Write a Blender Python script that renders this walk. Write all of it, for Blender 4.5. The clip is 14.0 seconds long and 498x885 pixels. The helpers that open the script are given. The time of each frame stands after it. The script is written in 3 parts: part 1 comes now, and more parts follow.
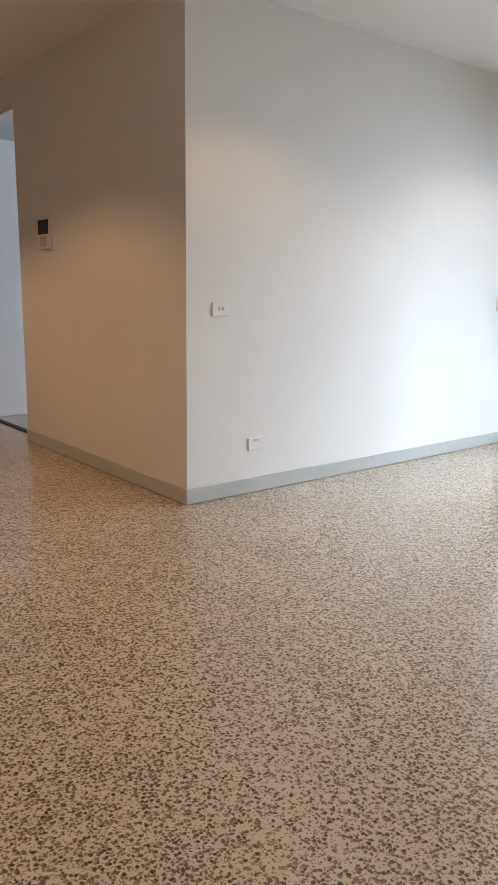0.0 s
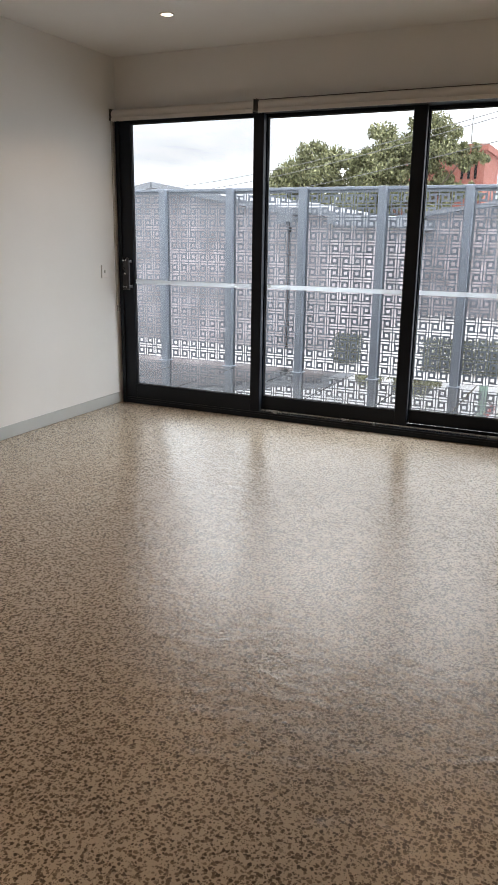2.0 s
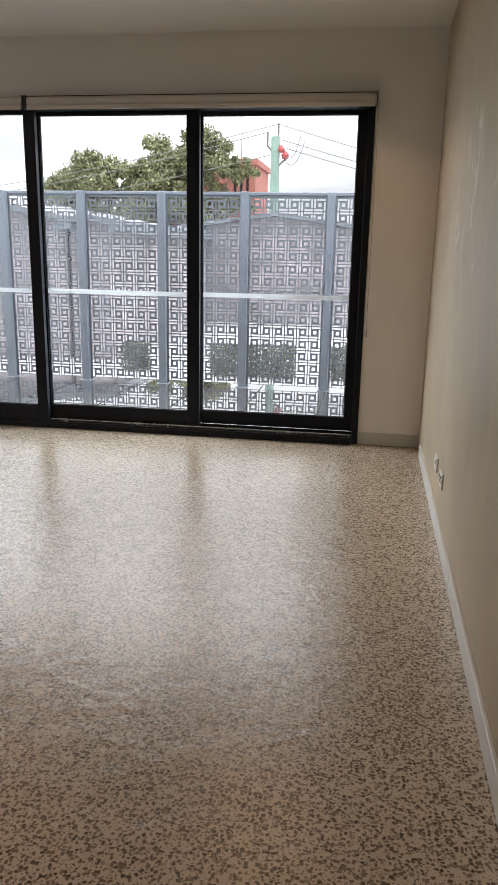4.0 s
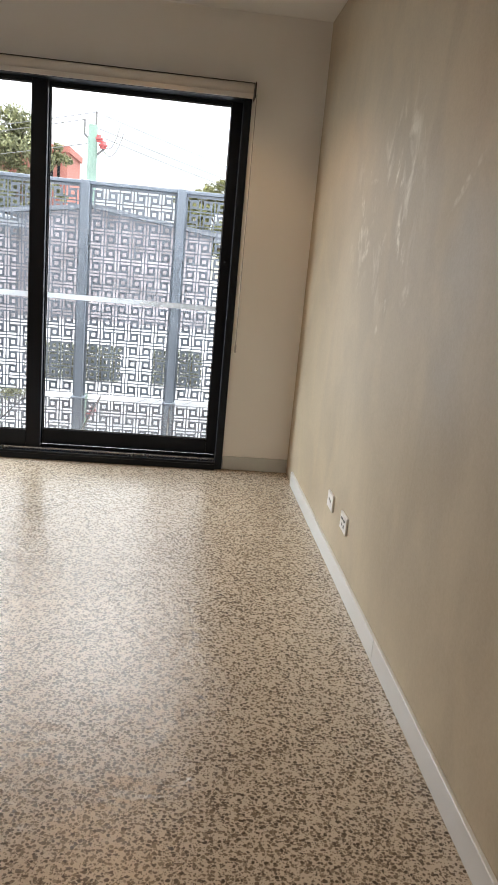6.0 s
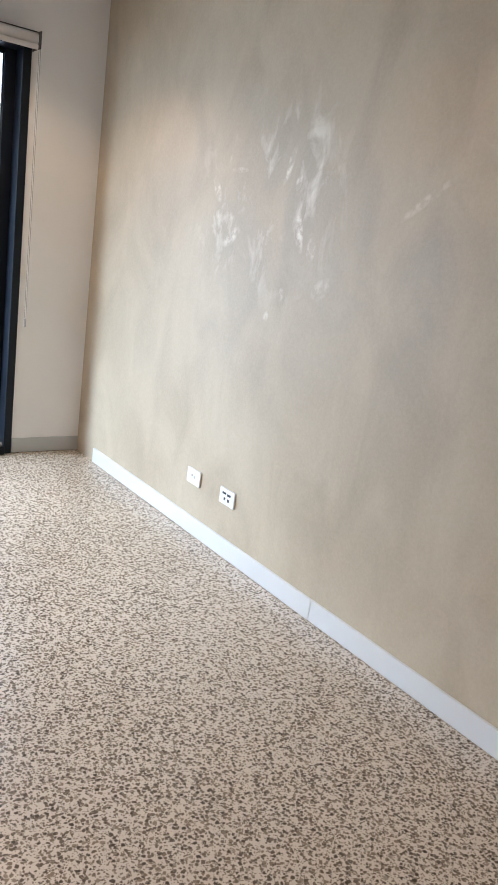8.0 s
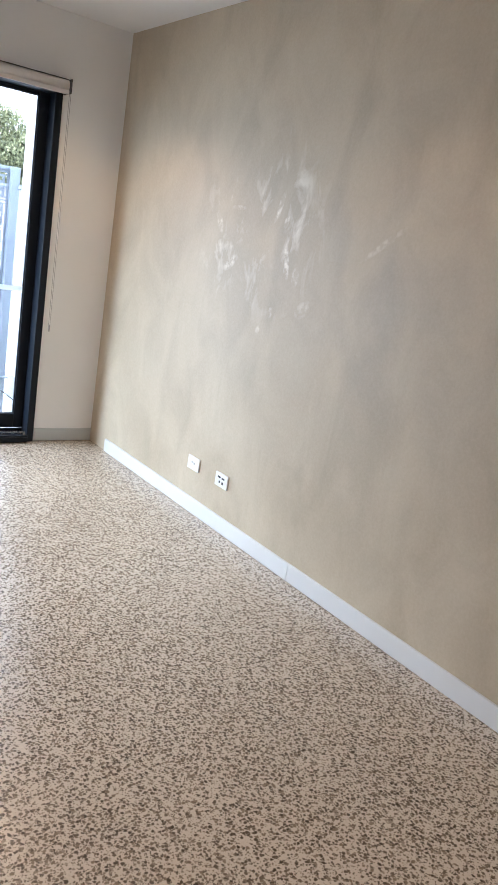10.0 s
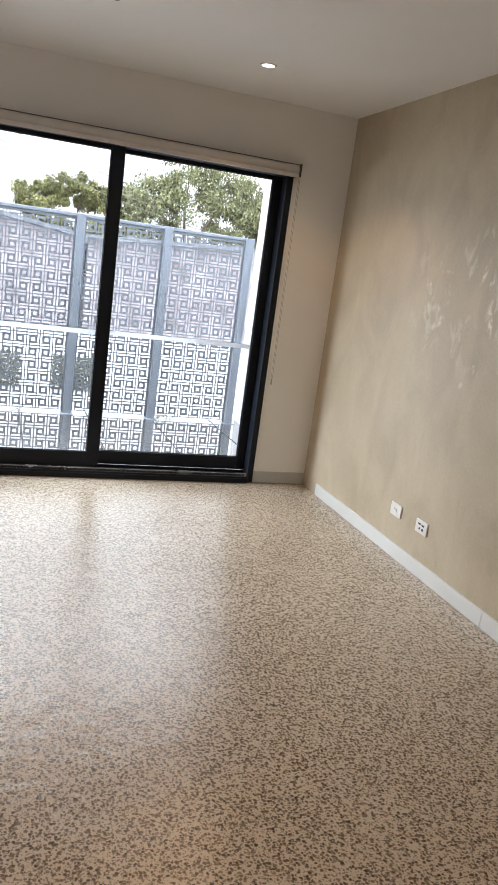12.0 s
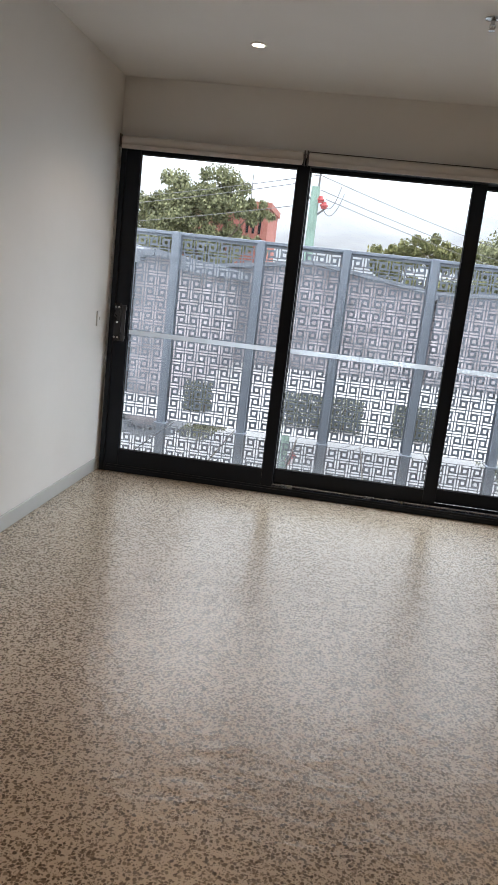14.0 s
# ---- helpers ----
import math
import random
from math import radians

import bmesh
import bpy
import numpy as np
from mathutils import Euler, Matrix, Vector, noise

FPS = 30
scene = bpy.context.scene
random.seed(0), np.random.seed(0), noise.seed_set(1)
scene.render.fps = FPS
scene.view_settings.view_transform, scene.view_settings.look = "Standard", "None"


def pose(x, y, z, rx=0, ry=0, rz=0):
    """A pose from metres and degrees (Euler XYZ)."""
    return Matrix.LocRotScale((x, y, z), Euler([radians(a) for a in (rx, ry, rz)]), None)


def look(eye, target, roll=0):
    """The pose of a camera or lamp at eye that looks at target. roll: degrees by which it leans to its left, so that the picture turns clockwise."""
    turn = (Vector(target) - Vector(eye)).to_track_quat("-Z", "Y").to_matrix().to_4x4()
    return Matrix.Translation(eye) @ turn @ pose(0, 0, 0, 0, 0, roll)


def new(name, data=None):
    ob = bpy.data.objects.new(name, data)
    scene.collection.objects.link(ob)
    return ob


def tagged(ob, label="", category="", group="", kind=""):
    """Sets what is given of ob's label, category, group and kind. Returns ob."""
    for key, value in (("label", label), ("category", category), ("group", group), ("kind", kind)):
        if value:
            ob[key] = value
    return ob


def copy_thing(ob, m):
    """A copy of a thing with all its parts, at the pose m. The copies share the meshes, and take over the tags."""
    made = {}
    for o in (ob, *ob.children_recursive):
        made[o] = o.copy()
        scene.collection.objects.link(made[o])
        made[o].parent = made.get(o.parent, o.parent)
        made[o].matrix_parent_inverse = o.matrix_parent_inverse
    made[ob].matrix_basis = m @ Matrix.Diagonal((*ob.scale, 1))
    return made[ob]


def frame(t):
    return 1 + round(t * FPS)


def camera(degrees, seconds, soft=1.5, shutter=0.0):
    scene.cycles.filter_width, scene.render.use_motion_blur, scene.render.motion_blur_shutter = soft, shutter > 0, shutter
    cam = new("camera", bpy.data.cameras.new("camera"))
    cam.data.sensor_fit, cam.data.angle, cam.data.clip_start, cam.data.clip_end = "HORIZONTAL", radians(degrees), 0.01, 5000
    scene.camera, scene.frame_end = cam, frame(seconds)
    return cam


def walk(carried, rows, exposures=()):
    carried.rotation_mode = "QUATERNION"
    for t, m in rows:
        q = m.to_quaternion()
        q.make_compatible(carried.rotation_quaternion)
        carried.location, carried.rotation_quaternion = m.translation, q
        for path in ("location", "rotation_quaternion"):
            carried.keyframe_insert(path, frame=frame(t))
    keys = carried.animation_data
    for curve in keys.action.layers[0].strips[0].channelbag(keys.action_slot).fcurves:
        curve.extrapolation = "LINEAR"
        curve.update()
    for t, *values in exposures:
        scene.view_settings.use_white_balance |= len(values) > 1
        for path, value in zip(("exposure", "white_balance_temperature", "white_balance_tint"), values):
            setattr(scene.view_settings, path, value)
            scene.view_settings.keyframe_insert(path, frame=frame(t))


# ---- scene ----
cam = camera(36.9, 14.0)
PATH = [
    (0, (3.367, -5.376, 1.193), (1.838, -4.151, 0.79), 0.7),
    (0.5, (3.333, -5.347, 1.33), (2.039, -3.899, 0.849), 0.8),
    (1, (3.403, -5.362, 1.404), (2.302, -3.775, 0.885), 1.3),
    (1.5, (3.539, -5.31, 1.4), (2.567, -3.644, 0.871), 1.1),
    (2, (3.675, -5.265, 1.387), (2.855, -3.52, 0.854), 0.8),
    (2.5, (3.717, -5.252, 1.379), (3.041, -3.447, 0.845), 0.4),
    (3, (3.723, -5.255, 1.375), (3.191, -3.4, 0.85), 0.3),
    (3.5, (3.679, -5.264, 1.335), (3.282, -3.371, 0.827), 0.5),
    (3.7, (3.675, -5.258, 1.33), (3.319, -3.355, 0.826), 0.6),
    (5.8, (3.348, -4.807, 1.349), (3.46, -2.864, 0.887), 5.7),
    (6, (3.283, -4.686, 1.347), (3.491, -2.755, 0.87), 5.3),
    (6.5, (3.064, -4.48, 1.362), (3.577, -2.61, 0.874), 4.8),
    (7, (2.759, -4.305, 1.354), (3.552, -2.533, 0.873), 6.0),
    (7.5, (2.474, -4.255, 1.359), (3.509, -2.607, 0.899), 7.3),
    (8, (2.157, -4.31, 1.392), (3.324, -2.766, 0.887), 7.8),
    (8.2, (2.046, -4.317, 1.394), (3.262, -2.815, 0.876), 8.5),
    (10.3, (1.792, -4.928, 1.508), (2.948, -3.368, 1.028), 9.8),
    (10.5, (1.831, -4.982, 1.51), (2.944, -3.388, 1.039), 9.9),
    (11, (1.879, -5.085, 1.534), (2.843, -3.397, 1.066), 9.2),
    (11.5, (1.765, -5.146, 1.58), (2.591, -3.385, 1.114), 8.6),
    (12, (1.686, -5.168, 1.565), (2.351, -3.335, 1.12), 7.7),
    (12.5, (1.657, -5.171, 1.544), (2.122, -3.273, 1.118), 7.0),
    (13, (1.648, -5.182, 1.456), (1.893, -3.237, 1.062), 6.9),
    (13.5, (1.673, -5.197, 1.38), (1.678, -3.233, 1.005), 6.8),
    (14, (1.671, -5.188, 1.403), (1.456, -3.24, 1.004), 6.5),
]
walk(cam, [(t, look(eye, target, roll)) for t, eye, target, roll in PATH],
     [(0, 0.62, 6000, 10), (0.5, 0.26, 6600, 10), (1.2, -0.06, 6850, 10), (2, -0.42, 6850, 13), (3.7, -0.4, 6850, 13), (5.8, 0.0, 6850, 12), (7, 0.56, 6300, 11), (8.2, 0.87, 5550, 11),
      (10.3, 0.83, 5600, 11), (11, 0.62, 6250, 11), (12, 0.2, 6500, 12), (13, -0.22, 6550, 12), (14, -0.44, 6550, 12)])

# ---- world, sun ----
HORIZON, ZENITH = 19.0, 125.0                    # the cloud layer's brightness low down and overhead
SUN_EL, SUN_AZ = radians(42), radians(-22)      # azimuth from +y towards +x
world = bpy.data.worlds.new("overcast_sky")
scene.world = world
world.use_nodes = True
wn, wl = world.node_tree.nodes, world.node_tree.links
wn.clear()
w_out, w_bg, w_mix = wn.new("ShaderNodeOutputWorld"), wn.new("ShaderNodeBackground"), wn.new("ShaderNodeMix")
w_sky = wn.new("ShaderNodeTexSky")
w_sky.sky_type, w_sky.sun_disc, w_sky.sun_elevation, w_sky.sun_rotation = "NISHITA", False, SUN_EL, SUN_AZ
w_co, w_map, w_noise, w_ramp = wn.new("ShaderNodeTexCoord"), wn.new("ShaderNodeMapping"), wn.new("ShaderNodeTexNoise"), wn.new("ShaderNodeValToRGB")
w_map.inputs["Scale"].default_value = (1.6, 1.6, 6.0)
w_noise.inputs["Scale"].default_value, w_noise.inputs["Detail"].default_value, w_noise.inputs["Roughness"].default_value = 1.7, 5, 0.55
w_ramp.color_ramp.elements[0].position, w_ramp.color_ramp.elements[0].color = 0.34, (0.62, 0.66, 0.72, 1)
w_ramp.color_ramp.elements[1].position, w_ramp.color_ramp.elements[1].color = 0.66, (1.18, 1.22, 1.28, 1)
# overcast: dim near the horizon, several times brighter overhead
w_sep, w_clamp, w_pow, w_range, w_mul = (wn.new("ShaderNode" + k) for k in ("SeparateXYZ", "Clamp", "Math", "MapRange", "VectorMath"))
w_pow.operation, w_pow.inputs[1].default_value = "POWER", 1.5
w_range.inputs["To Min"].default_value, w_range.inputs["To Max"].default_value = HORIZON, ZENITH
w_mul.operation = "MULTIPLY"
w_mix.data_type, w_mix.inputs["Factor"].default_value = "RGBA", 0.94
wl.new(w_co.outputs["Generated"], w_map.inputs["Vector"])
wl.new(w_co.outputs["Generated"], w_sep.inputs[0])
wl.new(w_sep.outputs["Z"], w_clamp.inputs[0])
wl.new(w_clamp.outputs[0], w_pow.inputs[0])
wl.new(w_pow.outputs[0], w_range.inputs["Value"])
wl.new(w_map.outputs[0], w_noise.inputs["Vector"])
wl.new(w_noise.outputs["Fac"], w_ramp.inputs["Fac"])
wl.new(w_ramp.outputs[0], w_mul.inputs[0])
wl.new(w_range.outputs[0], w_mul.inputs[1])
wl.new(w_sky.outputs[0], w_mix.inputs["A"])
wl.new(w_mul.outputs[0], w_mix.inputs["B"])
wl.new(w_mix.outputs["Result"], w_bg.inputs["Color"])
wl.new(w_bg.outputs[0], w_out.inputs[0])
w_bg.inputs["Strength"].default_value = 0.1

sun = new("sun", bpy.data.lights.new("sun", "SUN"))
sun.data.energy, sun.data.angle, sun.data.color = 0.6, radians(35), (1.0, 0.95, 0.88)
sun_way = Vector((math.sin(SUN_AZ) * math.cos(SUN_EL), math.cos(SUN_AZ) * math.cos(SUN_EL), math.sin(SUN_EL)))
sun.matrix_world = look(sun_way * 60, (0, 0, 0))

# added area lamps outside the three glazed panels stand in for the sky's light
# the outer two are turned sideways to brighten the side walls
for x, aim, watts in ((0.686, 2.5, 32.0), (1.834, 0.0, 19.0), (2.986, -2.5, 25.0)):
    data = bpy.data.lights.new("sky_fill", "AREA")
    data.shape, data.size, data.size_y = "RECTANGLE", 1.0 if aim else 2.6, 1.9
    data.energy, data.color, data.spread = watts, (0.80, 0.91, 1.0), radians(80) if aim else radians(150)
    lamp = new("sky_fill", data)
    lamp.matrix_world = look((x, 0.70, 1.2), (x + aim, -0.30, 1.2 - (1.2 if aim else 0.5)))

# added sky stand-in at an unseen window of the room beyond the hallway
data = bpy.data.lights.new("sky_fill", "AREA")
data.shape, data.size, data.size_y, data.energy, data.color = "RECTANGLE", 0.9, 1.1, 22.0, (0.80, 0.91, 1.0)
lamp = new("sky_fill", data)
lamp.matrix_world = look((-2.1, 0.16, 1.5), (-2.4, -1.0, 1.1))

# ceiling downlights: place, watts
LAMPS = [(1.0, -0.85, 16), (3.08, -0.81, 22), (1.0, -2.9, 16), (3.1, -2.9, 8), (1.2, -5.0, 20), (2.6, -5.2, 10),
         (-0.9, -4.7, 46), (-3.0, -4.8, 40), (1.2, -7.2, 20), (3.0, -7.2, 12)]
LAMP_COLOUR, HALL_COLOUR = (1.0, 0.65, 0.36), (1.0, 0.55, 0.25)
CEIL = 2.7


# ---- materials ----
def material(name):
    m = bpy.data.materials.new(name)
    m.use_nodes = True
    t = m.node_tree
    return m, t, t.nodes["Principled BSDF"]


def node(t, kind, **values):
    n = t.nodes.new("ShaderNode" + kind)
    for k, v in values.items():
        n.inputs[k.replace("_", " ")].default_value = v
    return n


def ramp(t, src, stops):
    r = t.nodes.new("ShaderNodeValToRGB")
    while len(r.color_ramp.elements) < len(stops):
        r.color_ramp.elements.new(0.5)
    for e, (p, c) in zip(r.color_ramp.elements, stops):
        e.position, e.color = p, (*c, 1) if isinstance(c, tuple) else (c, c, c, 1)
    t.links.new(src, r.inputs["Fac"])
    return r.outputs["Color"]


def mixed(t, fac, a, b, mode="MIX"):
    n = t.nodes.new("ShaderNodeMix")
    n.data_type, n.blend_type = "RGBA", mode
    for key, v in (("Factor", fac), ("A", a), ("B", b)):
        if isinstance(v, bpy.types.NodeSocket):
            t.links.new(v, n.inputs[key])
        else:
            n.inputs[key].default_value = v if key == "Factor" or len(v) == 4 else (*v, 1)
    return n.outputs["Result"]


def arith(t, op, a, b=0.0):
    n = t.nodes.new("ShaderNodeMath")
    n.operation = op
    for i, v in enumerate((a, b)):
        if isinstance(v, bpy.types.NodeSocket):
            t.links.new(v, n.inputs[i])
        else:
            n.inputs[i].default_value = v
    return n.outputs[0]


def coords(t, scale=(1, 1, 1), at=(0, 0, 0), turn=(0, 0, 0)):
    c, m = t.nodes.new("ShaderNodeTexCoord"), t.nodes.new("ShaderNodeMapping")
    m.inputs["Scale"].default_value, m.inputs["Location"].default_value, m.inputs["Rotation"].default_value = scale, at, turn
    t.links.new(c.outputs["Object"], m.inputs["Vector"])
    return m.outputs[0]


def noise_of(t, vec, scale, detail=4, rough=0.55, distort=0.0):
    n = node(t, "TexNoise", Scale=scale, Detail=detail, Roughness=rough, Distortion=distort)
    t.links.new(vec, n.inputs["Vector"])
    return n.outputs["Fac"]


def voronoi(t, vec, scale, feature="F1", rnd=1.0):
    n = node(t, "TexVoronoi", Scale=scale, Randomness=rnd)
    n.feature = feature
    t.links.new(vec, n.inputs["Vector"])
    return n


def bumped(t, b, height, strength, dist):
    n = node(t, "Bump", Strength=strength, Distance=dist)
    t.links.new(height, n.inputs["Height"])
    t.links.new(n.outputs[0], b.inputs["Normal"])


def painted(name, colour, rough=0.5, vary=0.06, grain=60.0, bump=0.15, metal=0.0, dist=0.002):
    """A painted or coated surface with faint marks and a fine tooth."""
    m, t, b = material(name)
    v = coords(t)
    big = noise_of(t, v, 1.3, 5, 0.6)
    dark = tuple(c * (1 - vary) for c in colour)
    lite = tuple(min(1, c * (1 + vary)) for c in colour)
    t.links.new(ramp(t, big, [(0.3, dark), (0.7, lite)]), b.inputs["Base Color"])
    fine = noise_of(t, v, grain, 3)
    t.links.new(ramp(t, noise_of(t, v, 6.0, 4), [(0.3, rough * 0.85), (0.7, min(1, rough * 1.15))]), b.inputs["Roughness"])
    b.inputs["Metallic"].default_value = metal
    bumped(t, b, fine, bump, dist)
    return m


def polished_concrete():
    """Honed slab: dark and pale stones in a sandy matrix, sealed to a worn gloss."""
    m, t, b = material("polished_aggregate_concrete")
    v = coords(t)
    warp = node(t, "TexNoise", Scale=90.0, Detail=2.0)
    t.links.new(v, warp.inputs["Vector"])
    shift = t.nodes.new("ShaderNodeMixRGB")
    shift.blend_type = "LINEAR_LIGHT"
    shift.inputs[0].default_value = 0.006
    t.links.new(v, shift.inputs[1])
    t.links.new(warp.outputs["Color"], shift.inputs[2])
    vec = shift.outputs[0]
    sand = noise_of(t, v, 400, 3, 0.7)
    cloud = noise_of(t, v, 0.9, 5, 0.6)
    matrix = ramp(t, sand, [(0.3, (0.51, 0.43, 0.335)), (0.7, (0.71, 0.62, 0.505))])
    matrix = mixed(t, 0.35, matrix, ramp(t, cloud, [(0.3, (0.53, 0.45, 0.355)), (0.7, (0.71, 0.625, 0.515))]))
    col = matrix
    dens = noise_of(t, v, 1.1, 3, 0.5)
    for scale, cut, size, lo, hi in ((98.0, 0.03, 0.50, (0.07, 0.053, 0.038), (0.25, 0.192, 0.136)),
                                     (190.0, 0.5, 0.42, (0.10, 0.077, 0.055), (0.28, 0.22, 0.16))):
        cell = voronoi(t, vec, scale, rnd=0.8)
        sep = t.nodes.new("ShaderNodeSeparateColor")
        t.links.new(cell.outputs["Color"], sep.inputs[0])
        pick = arith(t, "ADD", sep.outputs[0], arith(t, "MULTIPLY", arith(t, "SUBTRACT", dens, 0.5), 0.8))
        there = arith(t, "GREATER_THAN", pick, cut)
        reach = arith(t, "ADD", cell.outputs["Distance"], arith(t, "MULTIPLY", sep.outputs[2], 0.16))
        inside = ramp(t, reach, [(size - 0.02, 1.0), (size + 0.12, 0.0)])
        mask = arith(t, "MULTIPLY", there, inside)
        col = mixed(t, mask, col, ramp(t, sep.outputs[1], [(0.0, lo), (0.85, hi), (1.0, (0.34, 0.28, 0.22))]))
    t.links.new(col, b.inputs["Base Color"])
    polish = noise_of(t, v, 2.4, 6, 0.65, 0.6)
    t.links.new(ramp(t, polish, [(0.3, 0.185), (0.7, 0.225)]), b.inputs["Roughness"])
    b.inputs["Specular IOR Level"].default_value = 0.5
    sheen = arith(t, "ADD", arith(t, "MULTIPLY", noise_of(t, v, 6, 4, 0.6, 0.8), 1.6), noise_of(t, v, 16, 4, 0.6))
    bumped(t, b, arith(t, "ADD", sheen, arith(t, "MULTIPLY", sand, 0.08)), 0.30, 0.01)
    return m


def rendered_concrete():
    """Trowelled grey-brown wall with cloudy patches and chalky salt marks."""
    m, t, b = material("trowelled_concrete")
    v = coords(t)
    cloud = noise_of(t, v, 1.5, 6, 0.6, 0.4)
    patch = noise_of(t, coords(t, (1, 1, 0.6), (4, 2, 1)), 3.4, 5, 0.55, 0.8)
    col = ramp(t, cloud, [(0.3, (0.41, 0.33, 0.22)), (0.5, (0.485, 0.40, 0.275)), (0.72, (0.565, 0.475, 0.335))])
    col = mixed(t, 0.5, col, ramp(t, patch, [(0.35, (0.38, 0.31, 0.215)), (0.65, (0.59, 0.50, 0.365))]))
    speck = noise_of(t, v, 90, 4, 0.7)
    col = mixed(t, 0.12, col, ramp(t, speck, [(0.35, (0.33, 0.28, 0.21)), (0.65, (0.64, 0.57, 0.46))]))
    # salt marks: runs round one damp place and a slanting streak
    sep = t.nodes.new("ShaderNodeSeparateXYZ")
    t.links.new(coords(t), sep.inputs[0])

    def ellipse(y, z, ry, rz, lean=0.0):
        dy = arith(t, "SUBTRACT", sep.outputs["Y"], y)
        dz = arith(t, "SUBTRACT", sep.outputs["Z"], z)
        dy2 = arith(t, "ADD", dy, arith(t, "MULTIPLY", dz, lean))
        q = arith(t, "ADD", arith(t, "POWER", arith(t, "DIVIDE", dy2, ry), 2.0), arith(t, "POWER", arith(t, "DIVIDE", dz, rz), 2.0))
        return ramp(t, q, [(0.15, 1.0), (1.0, 0.0)])
    runs = noise_of(t, coords(t, (1, 1, 0.6), (0, 0, 0), (0.2, 0, 0)), 9, 5, 0.6, 0.5)
    runs = ramp(t, runs, [(0.52, 0.0), (0.64, 0.55), (0.72, 1.0)])
    area = arith(t, "MAXIMUM", ellipse(-1.82, 1.62, 0.42, 0.50), ellipse(-1.36, 1.55, 0.26, 0.36))
    salt = arith(t, "MULTIPLY", runs, area)
    fleck = ramp(t, noise_of(t, coords(t), 34, 3), [(0.42, 0.1), (0.62, 1.0)])
    for y, z, ry, rz, lean, much in ((-2.56, 1.60, 0.03, 0.09, 1.4, 0.5), (-1.94, 1.48, 0.025, 0.10, -0.3, 1.0), (-1.83, 1.72, 0.022, 0.08, 0.3, 1.0),
                                     (-2.03, 1.41, 0.03, 0.05, 0.0, 0.8), (-1.90, 1.66, 0.02, 0.04, 0.2, 1.0), (-1.32, 1.62, 0.03, 0.06, -0.5, 0.9),
                                     (-1.48, 1.70, 0.07, 0.014, 0.0, 0.7), (-1.47, 1.42, 0.05, 0.05, 0.9, 0.8), (-2.12, 1.27, 0.05, 0.05, 0.5, 0.5),
                                     (-1.88, 1.22, 0.02, 0.03, 0.0, 0.6), (-1.80, 1.12, 0.02, 0.03, 0.3, 0.6)):
        salt = arith(t, "MAXIMUM", salt, arith(t, "MULTIPLY", arith(t, "MULTIPLY", ellipse(y, z, ry, rz, lean), fleck), much))
    col = mixed(t, arith(t, "MULTIPLY", salt, 0.9), col, (0.80, 0.74, 0.62))
    t.links.new(col, b.inputs["Base Color"])
    t.links.new(ramp(t, patch, [(0.3, 0.42), (0.7, 0.62)]), b.inputs["Roughness"])
    bumped(t, b, arith(t, "ADD", patch, arith(t, "MULTIPLY", speck, 0.12)), 0.12, 0.01)
    return m


def glowing(name, colour, strength):
    m, t, b = material(name)
    b.inputs["Base Color"].default_value = (0.9, 0.9, 0.9, 1)
    b.inputs["Emission Color"].default_value, b.inputs["Emission Strength"].default_value = (*colour, 1), strength
    return m


def window_glass():
    m, t, b = material("clear_glass")
    t.nodes.remove(b)
    mix, clear, gloss, fres = (t.nodes.new("ShaderNode" + k) for k in ("MixShader", "BsdfTransparent", "BsdfGlossy", "Fresnel"))
    clear.inputs["Color"].default_value = (0.87, 0.885, 0.89, 1)
    gloss.inputs["Roughness"].default_value = 0.02
    fres.inputs["IOR"].default_value = 1.35
    t.links.new(fres.outputs[0], mix.inputs[0])
    t.links.new(clear.outputs[0], mix.inputs[1])
    t.links.new(gloss.outputs[0], mix.inputs[2])
    t.links.new(mix.outputs[0], t.nodes["Material Output"].inputs[0])
    return m


def wet_paver():
    m, t, b = material("wet_grey_paver")
    v = coords(t)
    info = t.nodes.new("ShaderNodeObjectInfo")
    col = ramp(t, noise_of(t, v, 120, 4, 0.7), [(0.3, (0.07, 0.072, 0.075)), (0.7, (0.12, 0.122, 0.125))])
    col = mixed(t, 0.3, col, ramp(t, info.outputs["Random"], [(0.0, (0.07, 0.07, 0.07)), (1.0, (0.13, 0.13, 0.13))]))
    t.links.new(col, b.inputs["Base Color"])
    damp = noise_of(t, v, 1.4, 4, 0.5)
    t.links.new(ramp(t, damp, [(0.35, 0.02), (0.62, 0.05), (0.70, 0.22)]), b.inputs["Roughness"])
    b.inputs["Coat Weight"].default_value, b.inputs["Coat Roughness"].default_value = 1.0, 0.015
    b.inputs["Coat IOR"].default_value = 1.7
    bumped(t, b, noise_of(t, v, 9, 2), 0.015, 0.004)
    return m


def leafy(name, dark, light):
    m, t, b = material(name)
    geo = t.nodes.new("ShaderNodeNewGeometry")
    t.links.new(ramp(t, geo.outputs["Random Per Island"], [(0.0, dark), (0.75, light), (1.0, tuple(c * 1.5 for c in light))]), b.inputs["Base Color"])
    b.inputs["Roughness"].default_value = 0.6
    return m


FLOOR = polished_concrete()
RENDER = rendered_concrete()
WHITE = painted("white_wall_paint", (0.80, 0.79, 0.77), 0.55, 0.02, 220, 0.10, 0, 0.001)
CEILING = painted("ceiling_paint", (0.82, 0.81, 0.79), 0.8, 0.02, 220, 0.08, 0, 0.001)
SKIRT = painted("grey_skirting_paint", (0.50, 0.515, 0.505), 0.40, 0.05, 90, 0.08, 0, 0.001)
# skirting paint lightened, with the window's light put into its colour
SKIRTLIT = painted("window_lit_skirting_paint", (0.70, 0.70, 0.685), 0.35, 0.04, 90, 0.08, 0, 0.001)
